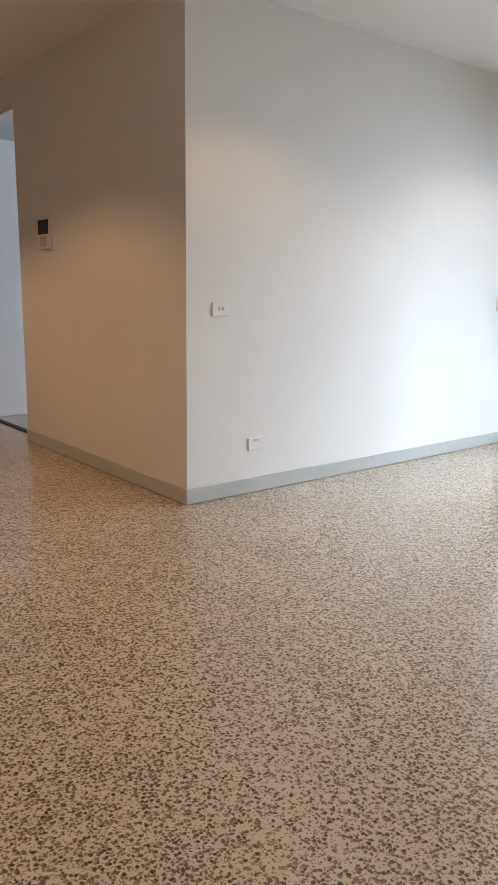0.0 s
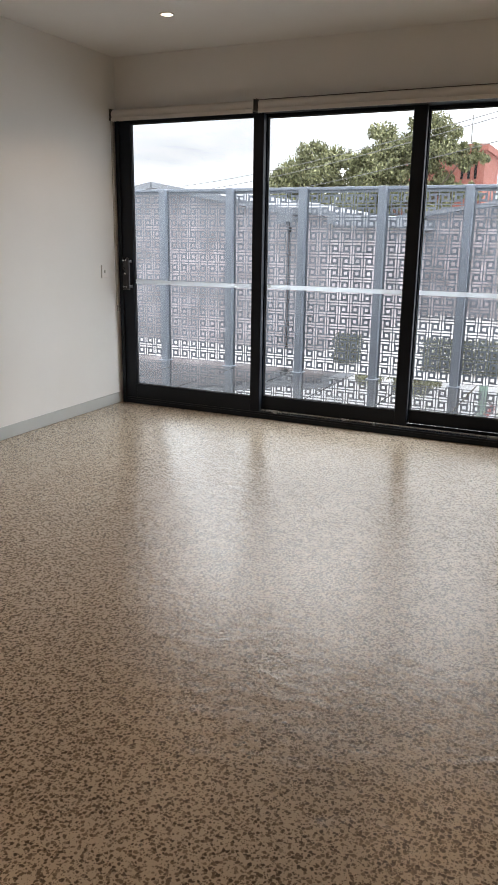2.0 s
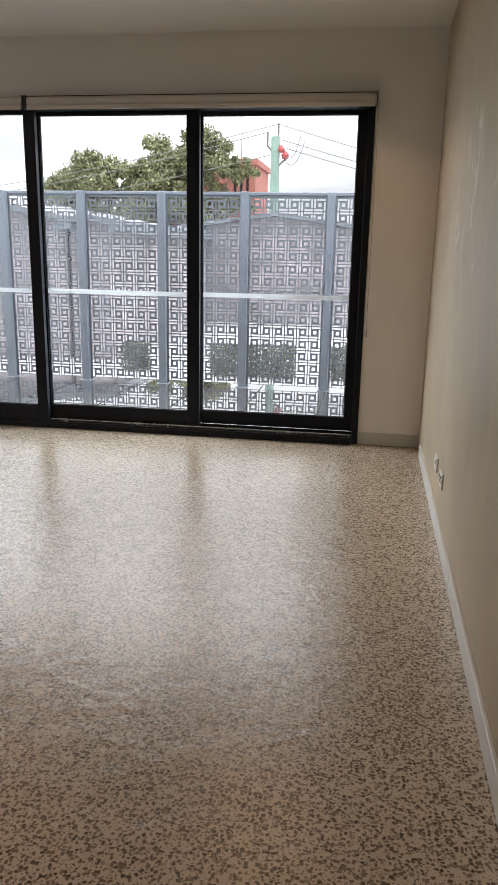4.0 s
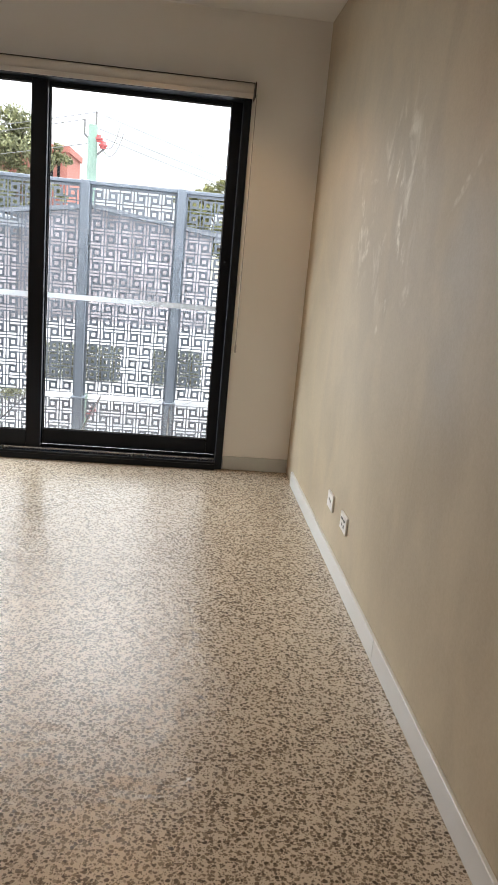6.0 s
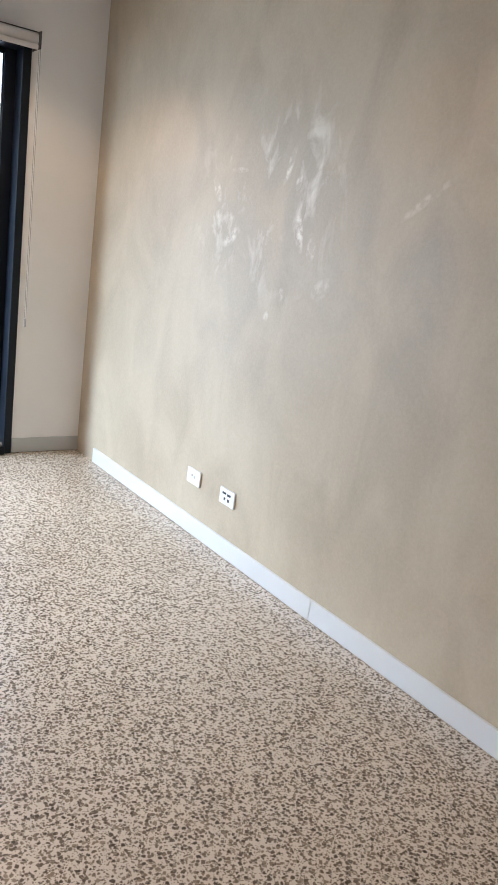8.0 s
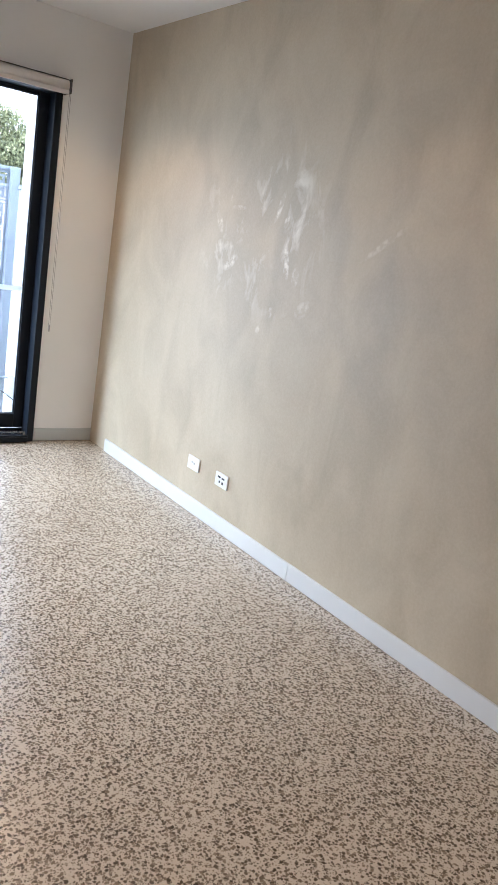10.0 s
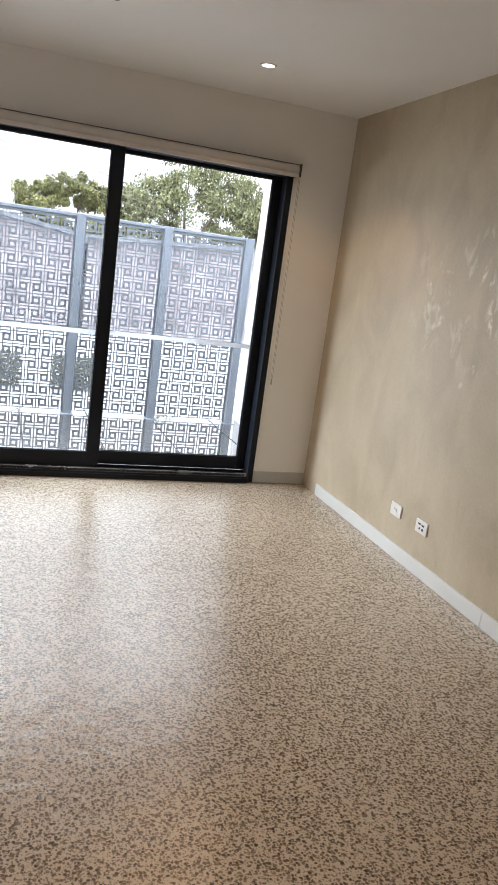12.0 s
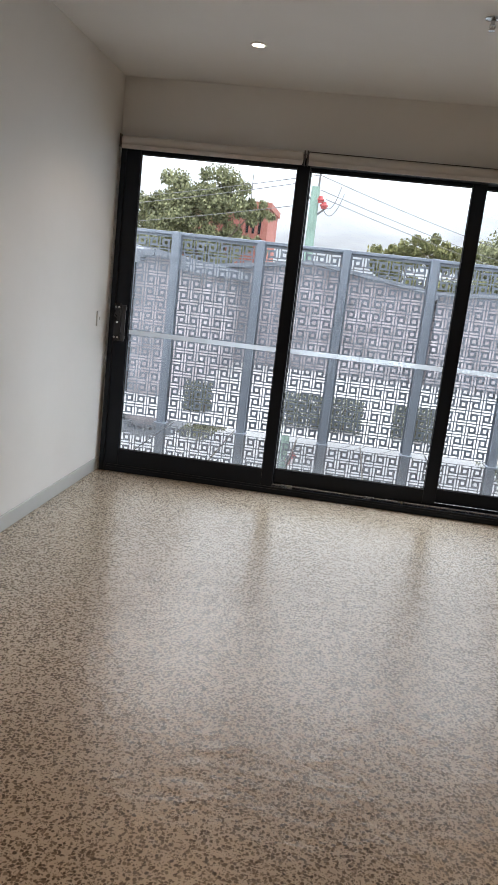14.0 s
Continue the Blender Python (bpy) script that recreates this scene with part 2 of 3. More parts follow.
BLACK = painted("black_powder_coat", (0.008, 0.011, 0.017), 0.38, 0.15, 500, 0.12, 0, 0.0006)
BLACK.node_tree.nodes["Principled BSDF"].inputs["Specular IOR Level"].default_value = 0.22
RUBBER = painted("black_rubber", (0.015, 0.015, 0.015), 0.7, 0.1)
ALU = painted("bare_aluminium", (0.75, 0.76, 0.77), 0.25, 0.05, 300, 0.05, 1.0)
BLIND = painted("pale_roller_fabric", (0.62, 0.58, 0.54), 0.8, 0.04, 700, 0.3, 0, 0.001)
BRONZE = painted("dark_bronze_bracket", (0.085, 0.07, 0.06), 0.45, 0.1)
CHAIN = painted("grey_bead_chain", (0.35, 0.34, 0.33), 0.4, 0.1)
PLASTIC = painted("white_plastic", (0.80, 0.79, 0.77), 0.32, 0.02, 300, 0.03, 0, 0.0005)
INSET = painted("shaded_plastic", (0.55, 0.54, 0.52), 0.4, 0.03)
DARKPL = painted("black_plastic", (0.02, 0.02, 0.022), 0.3, 0.05)
SCREENGL = painted("dark_blue_display", (0.012, 0.03, 0.07), 0.08, 0.1, 10, 0.0)
STEEL = painted("blue_grey_powder_coat", (0.27, 0.31, 0.365), 0.45, 0.08, 200, 0.10, 0.0, 0.001)
STEELP = painted("grey_coated_sheet", (0.21, 0.24, 0.28), 0.5, 0.08, 200, 0.10, 0.0, 0.001)
VINYL, vt, vb = material("white_frosted_vinyl")
vb.inputs["Base Color"].default_value, vb.inputs["Roughness"].default_value = (0.82, 0.84, 0.86, 1), 0.6
v_tr, v_mix = node(vt, "BsdfTranslucent", Color=(0.80, 0.83, 0.86, 1)), node(vt, "MixShader", Fac=0.6)
vt.links.new(vb.outputs[0], v_mix.inputs[1])
vt.links.new(v_tr.outputs[0], v_mix.inputs[2])
vt.links.new(v_mix.outputs[0], vt.nodes["Material Output"].inputs[0])
GLASS = window_glass()
PAVER = wet_paver()
OUTWALL = painted("white_exterior_render", (0.70, 0.71, 0.72), 0.75, 0.05, 120, 0.3, 0, 0.003)
DOORP = painted("white_door_paint", (0.78, 0.79, 0.80), 0.4, 0.02, 150, 0.05, 0, 0.001)
CARPET = painted("pale_grey_carpet", (0.42, 0.42, 0.42), 0.95, 0.1, 500, 0.8, 0, 0.004)
CHROME = painted("brushed_steel", (0.55, 0.55, 0.55), 0.25, 0.05, 300, 0.05, 1.0)
LAMP_ON = glowing("lit_lamp_diffuser", (1.0, 0.86, 0.66), 14.0)
LEAF = leafy("leaves_grey_green", (0.07, 0.08, 0.038), (0.26, 0.27, 0.14))
LEAF2 = leafy("leaves_olive", (0.065, 0.075, 0.028), (0.23, 0.23, 0.09))
HEDGE = leafy("hedge_leaves", (0.06, 0.07, 0.05), (0.15, 0.16, 0.12))
BARK = painted("grey_bark", (0.14, 0.11, 0.085), 0.9, 0.3, 12, 0.8, 0, 0.05)
REDWALL = painted("red_painted_masonry", (0.38, 0.15, 0.12), 0.85, 0.15, 5, 0.3, 0, 0.02)
PALEBRICK = painted("pinkish_grey_brick", (0.38, 0.35, 0.365), 0.9, 0.42, 7, 0.5, 0, 0.02)
ROOFTIN = painted("pale_tin_roof", (0.24, 0.26, 0.29), 0.5, 0.1, 8, 0.1, 0.0, 0.02)
DARKGL = painted("dark_window_glass", (0.02, 0.022, 0.025), 0.1, 0.1)
FORECOURT = painted("pale_wet_concrete_yard", (0.40, 0.40, 0.395), 0.4, 0.25, 20, 0.4, 0, 0.01)
EARTH = painted("verge_ground", (0.16, 0.15, 0.11), 0.95, 0.3, 6, 0.5, 0, 0.05)
KERBC = painted("kerb_concrete", (0.40, 0.39, 0.37), 0.85, 0.12, 30, 0.4, 0, 0.01)
POLEC = painted("green_grey_timber_pole", (0.25, 0.36, 0.30), 0.8, 0.15, 10, 0.4, 0, 0.01)
WIRE = painted("grey_cable", (0.16, 0.16, 0.16), 0.6, 0.1)
REDINS = painted("red_insulator", (0.48, 0.10, 0.10), 0.35, 0.1)


# ---- mesh helpers ----
def box(bm, x0, y0, z0, x1, y1, z1):
    vs = [bm.verts.new((x, y, z)) for z in (z0, z1) for x, y in ((x0, y0), (x1, y0), (x1, y1), (x0, y1))]
    for f in ((3, 2, 1, 0), (4, 5, 6, 7), (0, 1, 5, 4), (1, 2, 6, 5), (2, 3, 7, 6), (3, 0, 4, 7)):
        bm.faces.new([vs[i] for i in f])
    return vs


def boxes(*rows):
    bm = bmesh.new()
    for r in rows:
        box(bm, *r)
    return bm


def soft(bm, w, n=2):
    bmesh.ops.bevel(bm, geom=bm.edges[:], offset=w, segments=n, profile=0.6, affect="EDGES")
    return bm


def tube(bm, a, b, r0, r1=None, n=12, caps=True):
    a, b = Vector(a), Vector(b)
    r1 = r0 if r1 is None else r1
    turn = (b - a).to_track_quat("Z", "Y").to_matrix()
    rings = []
    for p, r in ((a, r0), (b, r1)):
        rings.append([bm.verts.new(p + turn @ Vector((r * math.cos(k * math.tau / n), r * math.sin(k * math.tau / n), 0))) for k in range(n)])
    for k in range(n):
        bm.faces.new((rings[0][k], rings[0][(k + 1) % n], rings[1][(k + 1) % n], rings[1][k]))
    if caps:
        bm.faces.new(rings[0][::-1])
        bm.faces.new(rings[1])
    return bm


def lathe(bm, profile, centre, n=32):
    """profile: rows of radius, height, turned round a vertical axis."""
    c, rings = Vector(centre), []
    for r, h in profile:
        rings.append([bm.verts.new(c + Vector((r * math.cos(k * math.tau / n), r * math.sin(k * math.tau / n), h))) for k in range(n)])
    for p, q in zip(rings, rings[1:]):
        for k in range(n):
            bm.faces.new((p[k], p[(k + 1) % n], q[(k + 1) % n], q[k]))
    return rings


def mesh_of(name, bm, mat, smooth=False):
    bmesh.ops.recalc_face_normals(bm, faces=bm.faces[:])
    me = bpy.data.meshes.new(name)
    bm.to_mesh(me)
    bm.free()
    me.materials.append(mat)
    if smooth:
        me.polygons.foreach_set("use_smooth", [True] * len(me.polygons))
        me.set_sharp_from_angle(angle=radians(40))
    return me


def part(name, bm, mat, parent, label="", smooth=False):
    ob = new(name, mesh_of(name, bm, mat, smooth))
    ob.parent = parent
    return tagged(ob, label)


def setting(name, bm, mat, label, category):
    return tagged(new(name, mesh_of(name, bm, mat)), label, category, kind="structure")


def thing(name, at, label, category, group=""):
    ob = new(name)
    ob.empty_display_size = 0.1
    ob.matrix_basis = Matrix.Translation(at)
    return tagged(ob, label, category, group)


# ---- room shell ----
LW, RW, HALL = 0.0, 4.05, -3.118
BACK, WEST = -8.0, -5.6
DX0, DX1, DTOP = 0.022, 3.62, 2.28          # the glazed opening
setting("floor", boxes((WEST, BACK, -0.25, RW, -0.0, 0.0), (DX0, 0.0, -0.25, DX1, 0.17, 0.0)), FLOOR, "polished concrete floor with dark exposed stones, glossy sealed finish", "floor")
setting("ceiling", boxes((WEST, BACK, CEIL, RW + 0.2, 0.2, CEIL + 0.2)), CEILING, "flat white painted plasterboard ceiling", "ceiling")
setting("wall_left", boxes((LW - 0.15, HALL + 0.15, 0, LW, 0, CEIL)), WHITE, "plain white painted plaster wall", "wall")
setting("wall_hall", boxes((-2.24, HALL, 0, LW, HALL + 0.15, CEIL), (-3.34, HALL, 2.48, -2.24, HALL + 0.15, CEIL), (WEST, HALL, 0, -3.34, HALL + 0.15, CEIL)),
        WHITE, "white painted hallway wall with a doorway", "wall")
setting("wall_window", boxes((LW - 0.15, 0, 0, DX0, 0.2, CEIL), (DX1, 0, 0, RW, 0.2, CEIL), (DX0, 0, DTOP, DX1, 0.2, CEIL),
                             (WEST, 0, 0, -2.6, 0.2, CEIL), (-2.6, 0, 2.1, -1.6, 0.2, CEIL), (-2.6, 0, 0, -1.6, 0.2, 0.9), (-1.6, 0, 0, LW - 0.15, 0.2, CEIL)),
        WHITE, "white painted wall around the glazed balcony doors", "wall")
setting("wall_right", boxes((RW, BACK, 0, RW + 0.2, 0.2, CEIL)), RENDER, "raw trowelled concrete wall, brown-grey with chalky marks", "wall")
setting("wall_back", boxes((WEST, BACK - 0.15, 0, RW + 0.2, BACK, CEIL)), WHITE, "plain white painted rear wall", "wall")
setting("wall_west", boxes((WEST - 0.15, BACK - 0.15, 0, WEST, 0.2, CEIL)), WHITE, "plain white painted end wall", "wall")

SK = 0.09


def skirting(name, rows, label, paint=SKIRT):
    bm = bmesh.new()
    for r in rows:
        box(bm, *r)
    return setting(name, soft(bm, 0.002, 1), paint, label, "skirting")


skirting("baseboard_1", [(LW, HALL - 0.012, 0.002, LW + 0.012, -0.04, SK)], "pale grey painted skirting board along the white wall")
skirting("baseboard_2", [(-2.24, HALL - 0.012, 0.002, LW - 0.001, HALL, SK)], "grey painted skirting board in the hallway")
skirting("baseboard_3", [(DX1 + 0.004, -0.012, 0.002, RW - 0.004, 0, SK)], "grey painted skirting board beside the glazed doors")
# boards along the concrete wall use the paint with window light in its colour
skirting("baseboard_4", [(RW - 0.014, -2.3602, 0.002, RW, -0.27, SK - 0.001)], "skirting board along the concrete wall, coloured paler for window light, stopping short of the corner", SKIRTLIT)
skirting("baseboard_5", [(RW - 0.013, BACK, 0.002, RW, -2.361, SK)], "skirting board along the concrete wall, coloured paler for window light", SKIRTLIT)

# ---- hallway doorway ----
door = thing("door_1", (-3.38, HALL + 0.17, 0), "white painted interior door standing open against the far room", "door")
tagged(door, kind="structure")
part("door_leaf", soft(boxes((-0.02, 0.02, 0.012, 0.02, 0.86, 2.44)), 0.003, 1), DOORP, door)
for z in (0.28, 1.2, 2.1):
    hinge = bmesh.new()
    tube(hinge, (0.028, 0.008, z - 0.05), (0.028, 0.008, z + 0.05), 0.008, n=10)
    box(hinge, -0.018, 0.012, z - 0.05, 0.022, 0.0195, z + 0.05)
    part("hinge", hinge, DARKPL, door, "dark steel hinge")
setting("trim_door", soft(boxes((-3.35, HALL - 0.004, 0, -3.32, HALL + 0.154, 2.48), (-3.35, HALL - 0.004, 2.45, -2.24, HALL + 0.154, 2.478)), 0.002, 1), DOORP, "white painted door jamb", "door frame")
setting("threshold", soft(boxes((-3.32, HALL + 0.10, 0.0005, -2.24, HALL + 0.15, 0.012)), 0.003, 1), RUBBER, "dark metal threshold strip in the doorway", "threshold")
setting("carpet", boxes((WEST, HALL + 0.155, 0.0005, LW - 0.15, -0.05, 0.010)), CARPET, "pale grey carpet beyond the doorway", "carpet")

# ---- glazed sliding doors ----
doors = thing("sliding_doors", (0, 0, 0), "black aluminium three-panel sliding glass doors to the balcony, closed", "sliding door")
tagged(doors, kind="structure")
part("frame", soft(boxes((DX0, -0.045, 0.0, DX0 + 0.035, 0.16, DTOP), (DX1 - 0.045, -0.02, 0.0, DX1, 0.16, DTOP),
                         (DX0 + 0.036, -0.045, DTOP - 0.045, DX1 - 0.046, 0.16, DTOP)), 0.002, 1), BLACK, doors)
sill = part("sill", soft(boxes((DX0 + 0.036, -0.045, 0.001, DX1 - 0.046, 0.165, 0.036), (DX0 + 0.036, -0.044, 0.0365, DX1 - 0.046, -0.034, 0.052),
                               (DX0 + 0.036, 0.026, 0.0365, DX1 - 0.046, 0.034, 0.062), (DX0 + 0.036, 0.082, 0.0365, DX1 - 0.046, 0.09, 0.07)), 0.0015, 1), BLACK, doors)
part("track", boxes((1.26, 0.0, 0.0368, DX1 - 0.05, 0.012, 0.066)), ALU, sill, "bright worn aluminium running track")
PANES = [(0.155, 1.217, 0.05, 1.298, -0.030), (1.303, 2.364, 1.226, 2.452, 0.030), (2.458, 3.513, 2.374, 3.584, 0.088)]
GZ0, GZ1 = 0.168, 2.212
for i, (g0, g1, s0, s1, y) in enumerate(PANES):
    leaf = bmesh.new()
    low = (0.048, 0.064, 0.072)[i]
    f0, f1 = y, y + 0.045
    box(leaf, s0, f0, low, g0, f1, DTOP - 0.040)
    box(leaf, g1, f0, low, s1, f1, DTOP - 0.040)
    box(leaf, g0 + 0.0005, f0 + 0.001, low, g1 - 0.0005, f1 - 0.001, GZ0)
    box(leaf, g0 + 0.0005, f0 + 0.001, GZ1, g1 - 0.0005, f1 - 0.001, DTOP - 0.040)
    leaf = part("door_panel", soft(leaf, 0.002, 1), BLACK, doors)
    bead = bmesh.new()
    for r in ((g0, GZ0, g0 + 0.006, GZ1), (g1 - 0.006, GZ0, g1, GZ1), (g0, GZ0, g1, GZ0 + 0.006), (g0, GZ1 - 0.006, g1, GZ1)):
        box(bead, r[0] + 0.0006, y + 0.012, r[1] + 0.0006, r[2] - 0.0006, y + 0.02, r[3] - 0.0006)
    part("glazing_bead", bead, RUBBER, leaf)
    pane = part("pane", boxes((g0, y + 0.0215, GZ0, g1, y + 0.0275, GZ1)), GLASS, leaf, "clear glass pane")
    pane.visible_shadow = False
    part("safety_strip", boxes((g0 + 0.002, y + 0.0195, 1.001, g1 - 0.002, y + 0.0205, 1.033)), VINYL, leaf, "white safety strip on the glass")
    if i == 0:
        hz, hx = 1.078, 0.085
        lock = part("handle_plate", soft(boxes((hx - 0.030, y - 0.014, hz - 0.13, hx + 0.02, y - 0.0005, hz + 0.13)), 0.004, 2), DARKPL, leaf, "black lock plate")
        grip = bmesh.new()
        for z in (-0.10, 0.10):
            box(grip, hx + 0.040, y - 0.052, hz + z - 0.011, hx + 0.058, y - 0.0005, hz + z + 0.011)
        box(grip, hx + 0.038, y - 0.066, hz - 0.125, hx + 0.066, y - 0.050, hz + 0.125)
        part("handle", soft(grip, 0.004, 2), DARKPL, leaf, "black pull handle")
        for dx, dz in ((-0.02, 0.105), (0.004, 0.105), (-0.02, -0.105), (0.004, -0.105), (-0.004, 0.0)):
            screw = bmesh.new()
            tube(screw, (hx + dx, y - 0.0165, hz + dz), (hx + dx, y - 0.013, hz + dz), 0.0072, n=12)
            part("screw", screw, CHROME, leaf, "bright screw head")

# ---- roller blinds ----
for x0, x1, chain_x in ((0.030, 1.262, 0.022), (1.276, 3.632, 3.640)):
    blind = thing("roller_blind", (x0, -0.08, 2.276), "pale grey roller blind rolled up above the glass doors", "roller blind", "blinds over the doors")
    rb = bmesh.new()
    w = x1 - x0
    prof = [(0.036 * math.cos(a), 0.036 * math.sin(a)) for a in [k * math.tau / 20 for k in range(20)]]
    ends = [[rb.verts.new((x, p, q)) for p, q in prof] for x in (0.012, w - 0.012)]
    for k in range(20):
        rb.faces.new((ends[0][k], ends[0][(k + 1) % 20], ends[1][(k + 1) % 20], ends[1][k]))
    rb.faces.new(ends[0][::-1]), rb.faces.new(ends[1])
    part("roll", rb, BLIND, blind, "rolled pale fabric", True)
    if x0 > 1:
        # thin dark line just above the roll, on the wide blind only
        part("top_strip", boxes((0.007, -0.020, 0.0364, w - 0.007, 0.0785, 0.0374)), BRONZE, blind, "thin dark strip along the top of the roll")
    part("hem_bar", soft(boxes((0.014, -0.043, -0.052, w - 0.014, -0.031, -0.026)), 0.004, 2), BLIND, blind)
    for x in (0.0, w - 0.006):
        part("bracket", soft(boxes((x, -0.046, -0.045, x + 0.006, 0.078, 0.04)), 0.002, 1), BRONZE, blind, "dark bronze end bracket")
    bm = bmesh.new()
    cx = chain_x - x0
    for dy in (-0.012, 0.012):
        tube(bm, (cx, dy, -0.02), (cx, dy, -1.47), 0.0016, n=6)
    tube(bm, (cx, -0.012, -1.47), (cx, 0.012, -1.47), 0.0016, n=6)
    part("bead_chain", bm, CHAIN, blind)
    bm = bmesh.new()
    tube(bm, (cx, 0, -1.50), (cx, 0, -1.455), 0.006, n=10)
    part("chain_weight", bm, CHAIN, blind)


# ---- downlights and sprinkler ----
def downlight():
    ob = thing("downlight", (0, 0, CEIL), "small round recessed ceiling downlight, switched on, white trim", "downlight", "ceiling downlights")
    bm = bmesh.new()
    lathe(bm, [(0.034, -0.001), (0.036, -0.006), (0.045, -0.006), (0.047, -0.003), (0.047, -0.0005)], (0, 0, 0))
    part("trim_ring", bm, PLASTIC, ob, "", True)
    bm = bmesh.new()
    rings = lathe(bm, [(0.0345, -0.0015), (0.030, -0.0025)], (0, 0, 0))
    bm.faces.new(rings[-1])
    part("diffuser", bm, LAMP_ON, ob, "glowing warm white diffuser")
    return ob


first = downlight()
for i, (x, y, watts) in enumerate(LAMPS):
    if i == 0:
        first.matrix_basis = Matrix.Translation((x, y, CEIL))
    else:
        copy_thing(first, Matrix.Translation((x, y, CEIL)))
    data = bpy.data.lights.new("downlight_beam", "SPOT")
    data.energy, data.color, data.spot_size, data.spot_blend, data.shadow_soft_size = watts, HALL_COLOUR if x < 0 else LAMP_COLOUR, radians(122), 0.35, 0.03
    lamp = new("downlight_beam", data)
    lamp.matrix_world = look((x, y, CEIL - 0.012), (x, y, 0))

spr = thing("fire_sprinkler", (2.134, -1.457, CEIL), "small chrome fire sprinkler head under the ceiling", "sprinkler")
bm = bmesh.new()
lathe(bm, [(0.036, -0.0005), (0.036, -0.004), (0.014, -0.010), (0.011, -0.012)], (0, 0, 0), 24)
part("escutcheon", bm, CHROME, spr, "", True)
bm = bmesh.new()
tube(bm, (0, 0, -0.004), (0, 0, -0.028), 0.009)
tube(bm, (0, 0, -0.028), (0, 0, -0.045), 0.004)
for s in (-1, 1):
    tube(bm, (0.009 * s, 0, -0.024), (0.013 * s, 0, -0.036), 0.0025, n=6)
    tube(bm, (0.013 * s, 0, -0.036), (0.002 * s, 0, -0.050), 0.0025, n=6)
part("body", bm, CHROME, spr)
bm = bmesh.new()
tube(bm, (0, 0, -0.052), (0, 0, -0.049), 0.015, n=16)
part("deflector", bm, CHROME, spr)


# ---- switches, sockets, intercom ----
def plate(name, label, category, m, w, h, marks):
    """A wall plate lying in local x (across), z (up), facing -y; marks: rows of name, x, z, width, height, depth, material."""
    ob = thing(name, (0, 0, 0), label, category)
    ob.matrix_basis = m
    part("cover", soft(boxes((-w / 2, -0.010, -h / 2, w / 2, 0, h / 2)), 0.003, 2), PLASTIC, ob)
    for nm, x, z, a, b, d, mat in marks:
        part(nm, soft(boxes((x - a / 2, -0.0105 - d, z - b / 2, x + a / 2, -0.008, z + b / 2)), min(a, b, d + 0.002) * 0.2, 1), mat, ob)
    return ob


ON_LEFT, ON_RIGHT = (0, 0, 90), (0, 0, -90)
plate("light_switch", "white plastic wall switch plate with two rockers", "light switch", pose(LW, -2.894, 1.082, *ON_LEFT), 0.114, 0.074,
      [("rocker", -0.012, 0.004, 0.012, 0.020, 0.003, INSET), ("rocker", 0.014, 0.004, 0.012, 0.020, 0.003, INSET)])
plate("wall_socket", "white plastic double power socket low on the white wall", "power socket", pose(LW, -2.632, 0.295, *ON_LEFT), 0.114, 0.074,
      [("rocker", -0.010, 0.022, 0.010, 0.013, 0.003, INSET), ("rocker", 0.010, 0.022, 0.010, 0.013, 0.003, INSET)])
plate("light_switch", "small white switch plate beside the balcony doors", "light switch", pose(LW, -0.225, 1.10, *ON_LEFT), 0.074, 0.100,
      [("rocker", 0.0, 0.0, 0.012, 0.020, 0.003, INSET)])
plate("aerial_socket", "white plastic aerial and data plate low on the concrete wall", "wall socket", pose(RW, -1.413, 0.284, *ON_RIGHT), 0.118, 0.076,
      [("port", -0.012, 0.006, 0.011, 0.012, 0.003, INSET), ("port", 0.012, 0.002, 0.010, 0.013, 0.003, INSET)])
plate("wall_socket", "white plastic double power socket with dark switches on the concrete wall", "power socket", pose(RW, -1.707, 0.283, *ON_RIGHT), 0.118, 0.076,
      [("rocker", -0.020, 0.016, 0.024, 0.009, 0.003, DARKPL), ("rocker", 0.018, 0.014, 0.024, 0.009, 0.003, DARKPL),
       ("socket_face", -0.014, -0.010, 0.012, 0.012, 0.001, DARKPL), ("socket_face", 0.016, -0.012, 0.014, 0.014, 0.001, DARKPL)])
inter = thing("intercom", (-1.745, HALL, 1.55), "white wall intercom with a dark blue display", "intercom")
part("housing", soft(boxes((-0.085, -0.024, -0.10, 0.095, 0, 0.10)), 0.005, 2), PLASTIC, inter)
part("display", soft(boxes((-0.080, -0.0275, 0.0, 0.088, -0.0235, 0.096)), 0.001, 1), SCREENGL, inter, "dark blue glass display")
part("button_panel", soft(boxes((-0.05, -0.0265, -0.085, 0.05, -0.0235, -0.02)), 0.001, 1), INSET, inter)

# ---- balcony ----
BY, STEP = 2.175, 0.8255
POSTS = [4.065 - STEP * k for k in range(10)]
TOP = 1.872
setting("balcony_slab", boxes((-4.2, 0.2, -0.4, 4.4, 2.42, -0.045)), KERBC, "grey concrete balcony slab", "balcony")
setting("wall_balcony", boxes((4.21, 0.205, -0.4, 4.40, 2.36, 2.47)), OUTWALL, "white rendered side wall of the balcony", "wall")
setting("wall_balcony_end", boxes((-4.2, 0.205, -0.4, -4.0, 2.36, 2.47)), OUTWALL, "white rendered far side wall of the balcony", "wall")
setting("wall_outside", boxes((-5.75, 0.2, CEIL + 0.2, 4.4, 0.3, 3.6), (-5.75, 0.201, -1.2, 4.4, 0.3, -0.41)), OUTWALL, "white rendered outside wall above and below the balcony", "wall")

screen = thing("privacy_screen", (0, BY, 0), "blue-grey laser-cut metal privacy screen with a square pattern", "privacy screen")
CELL, COLS, ROWS = 0.1205, 6, 15
UNITS = 22


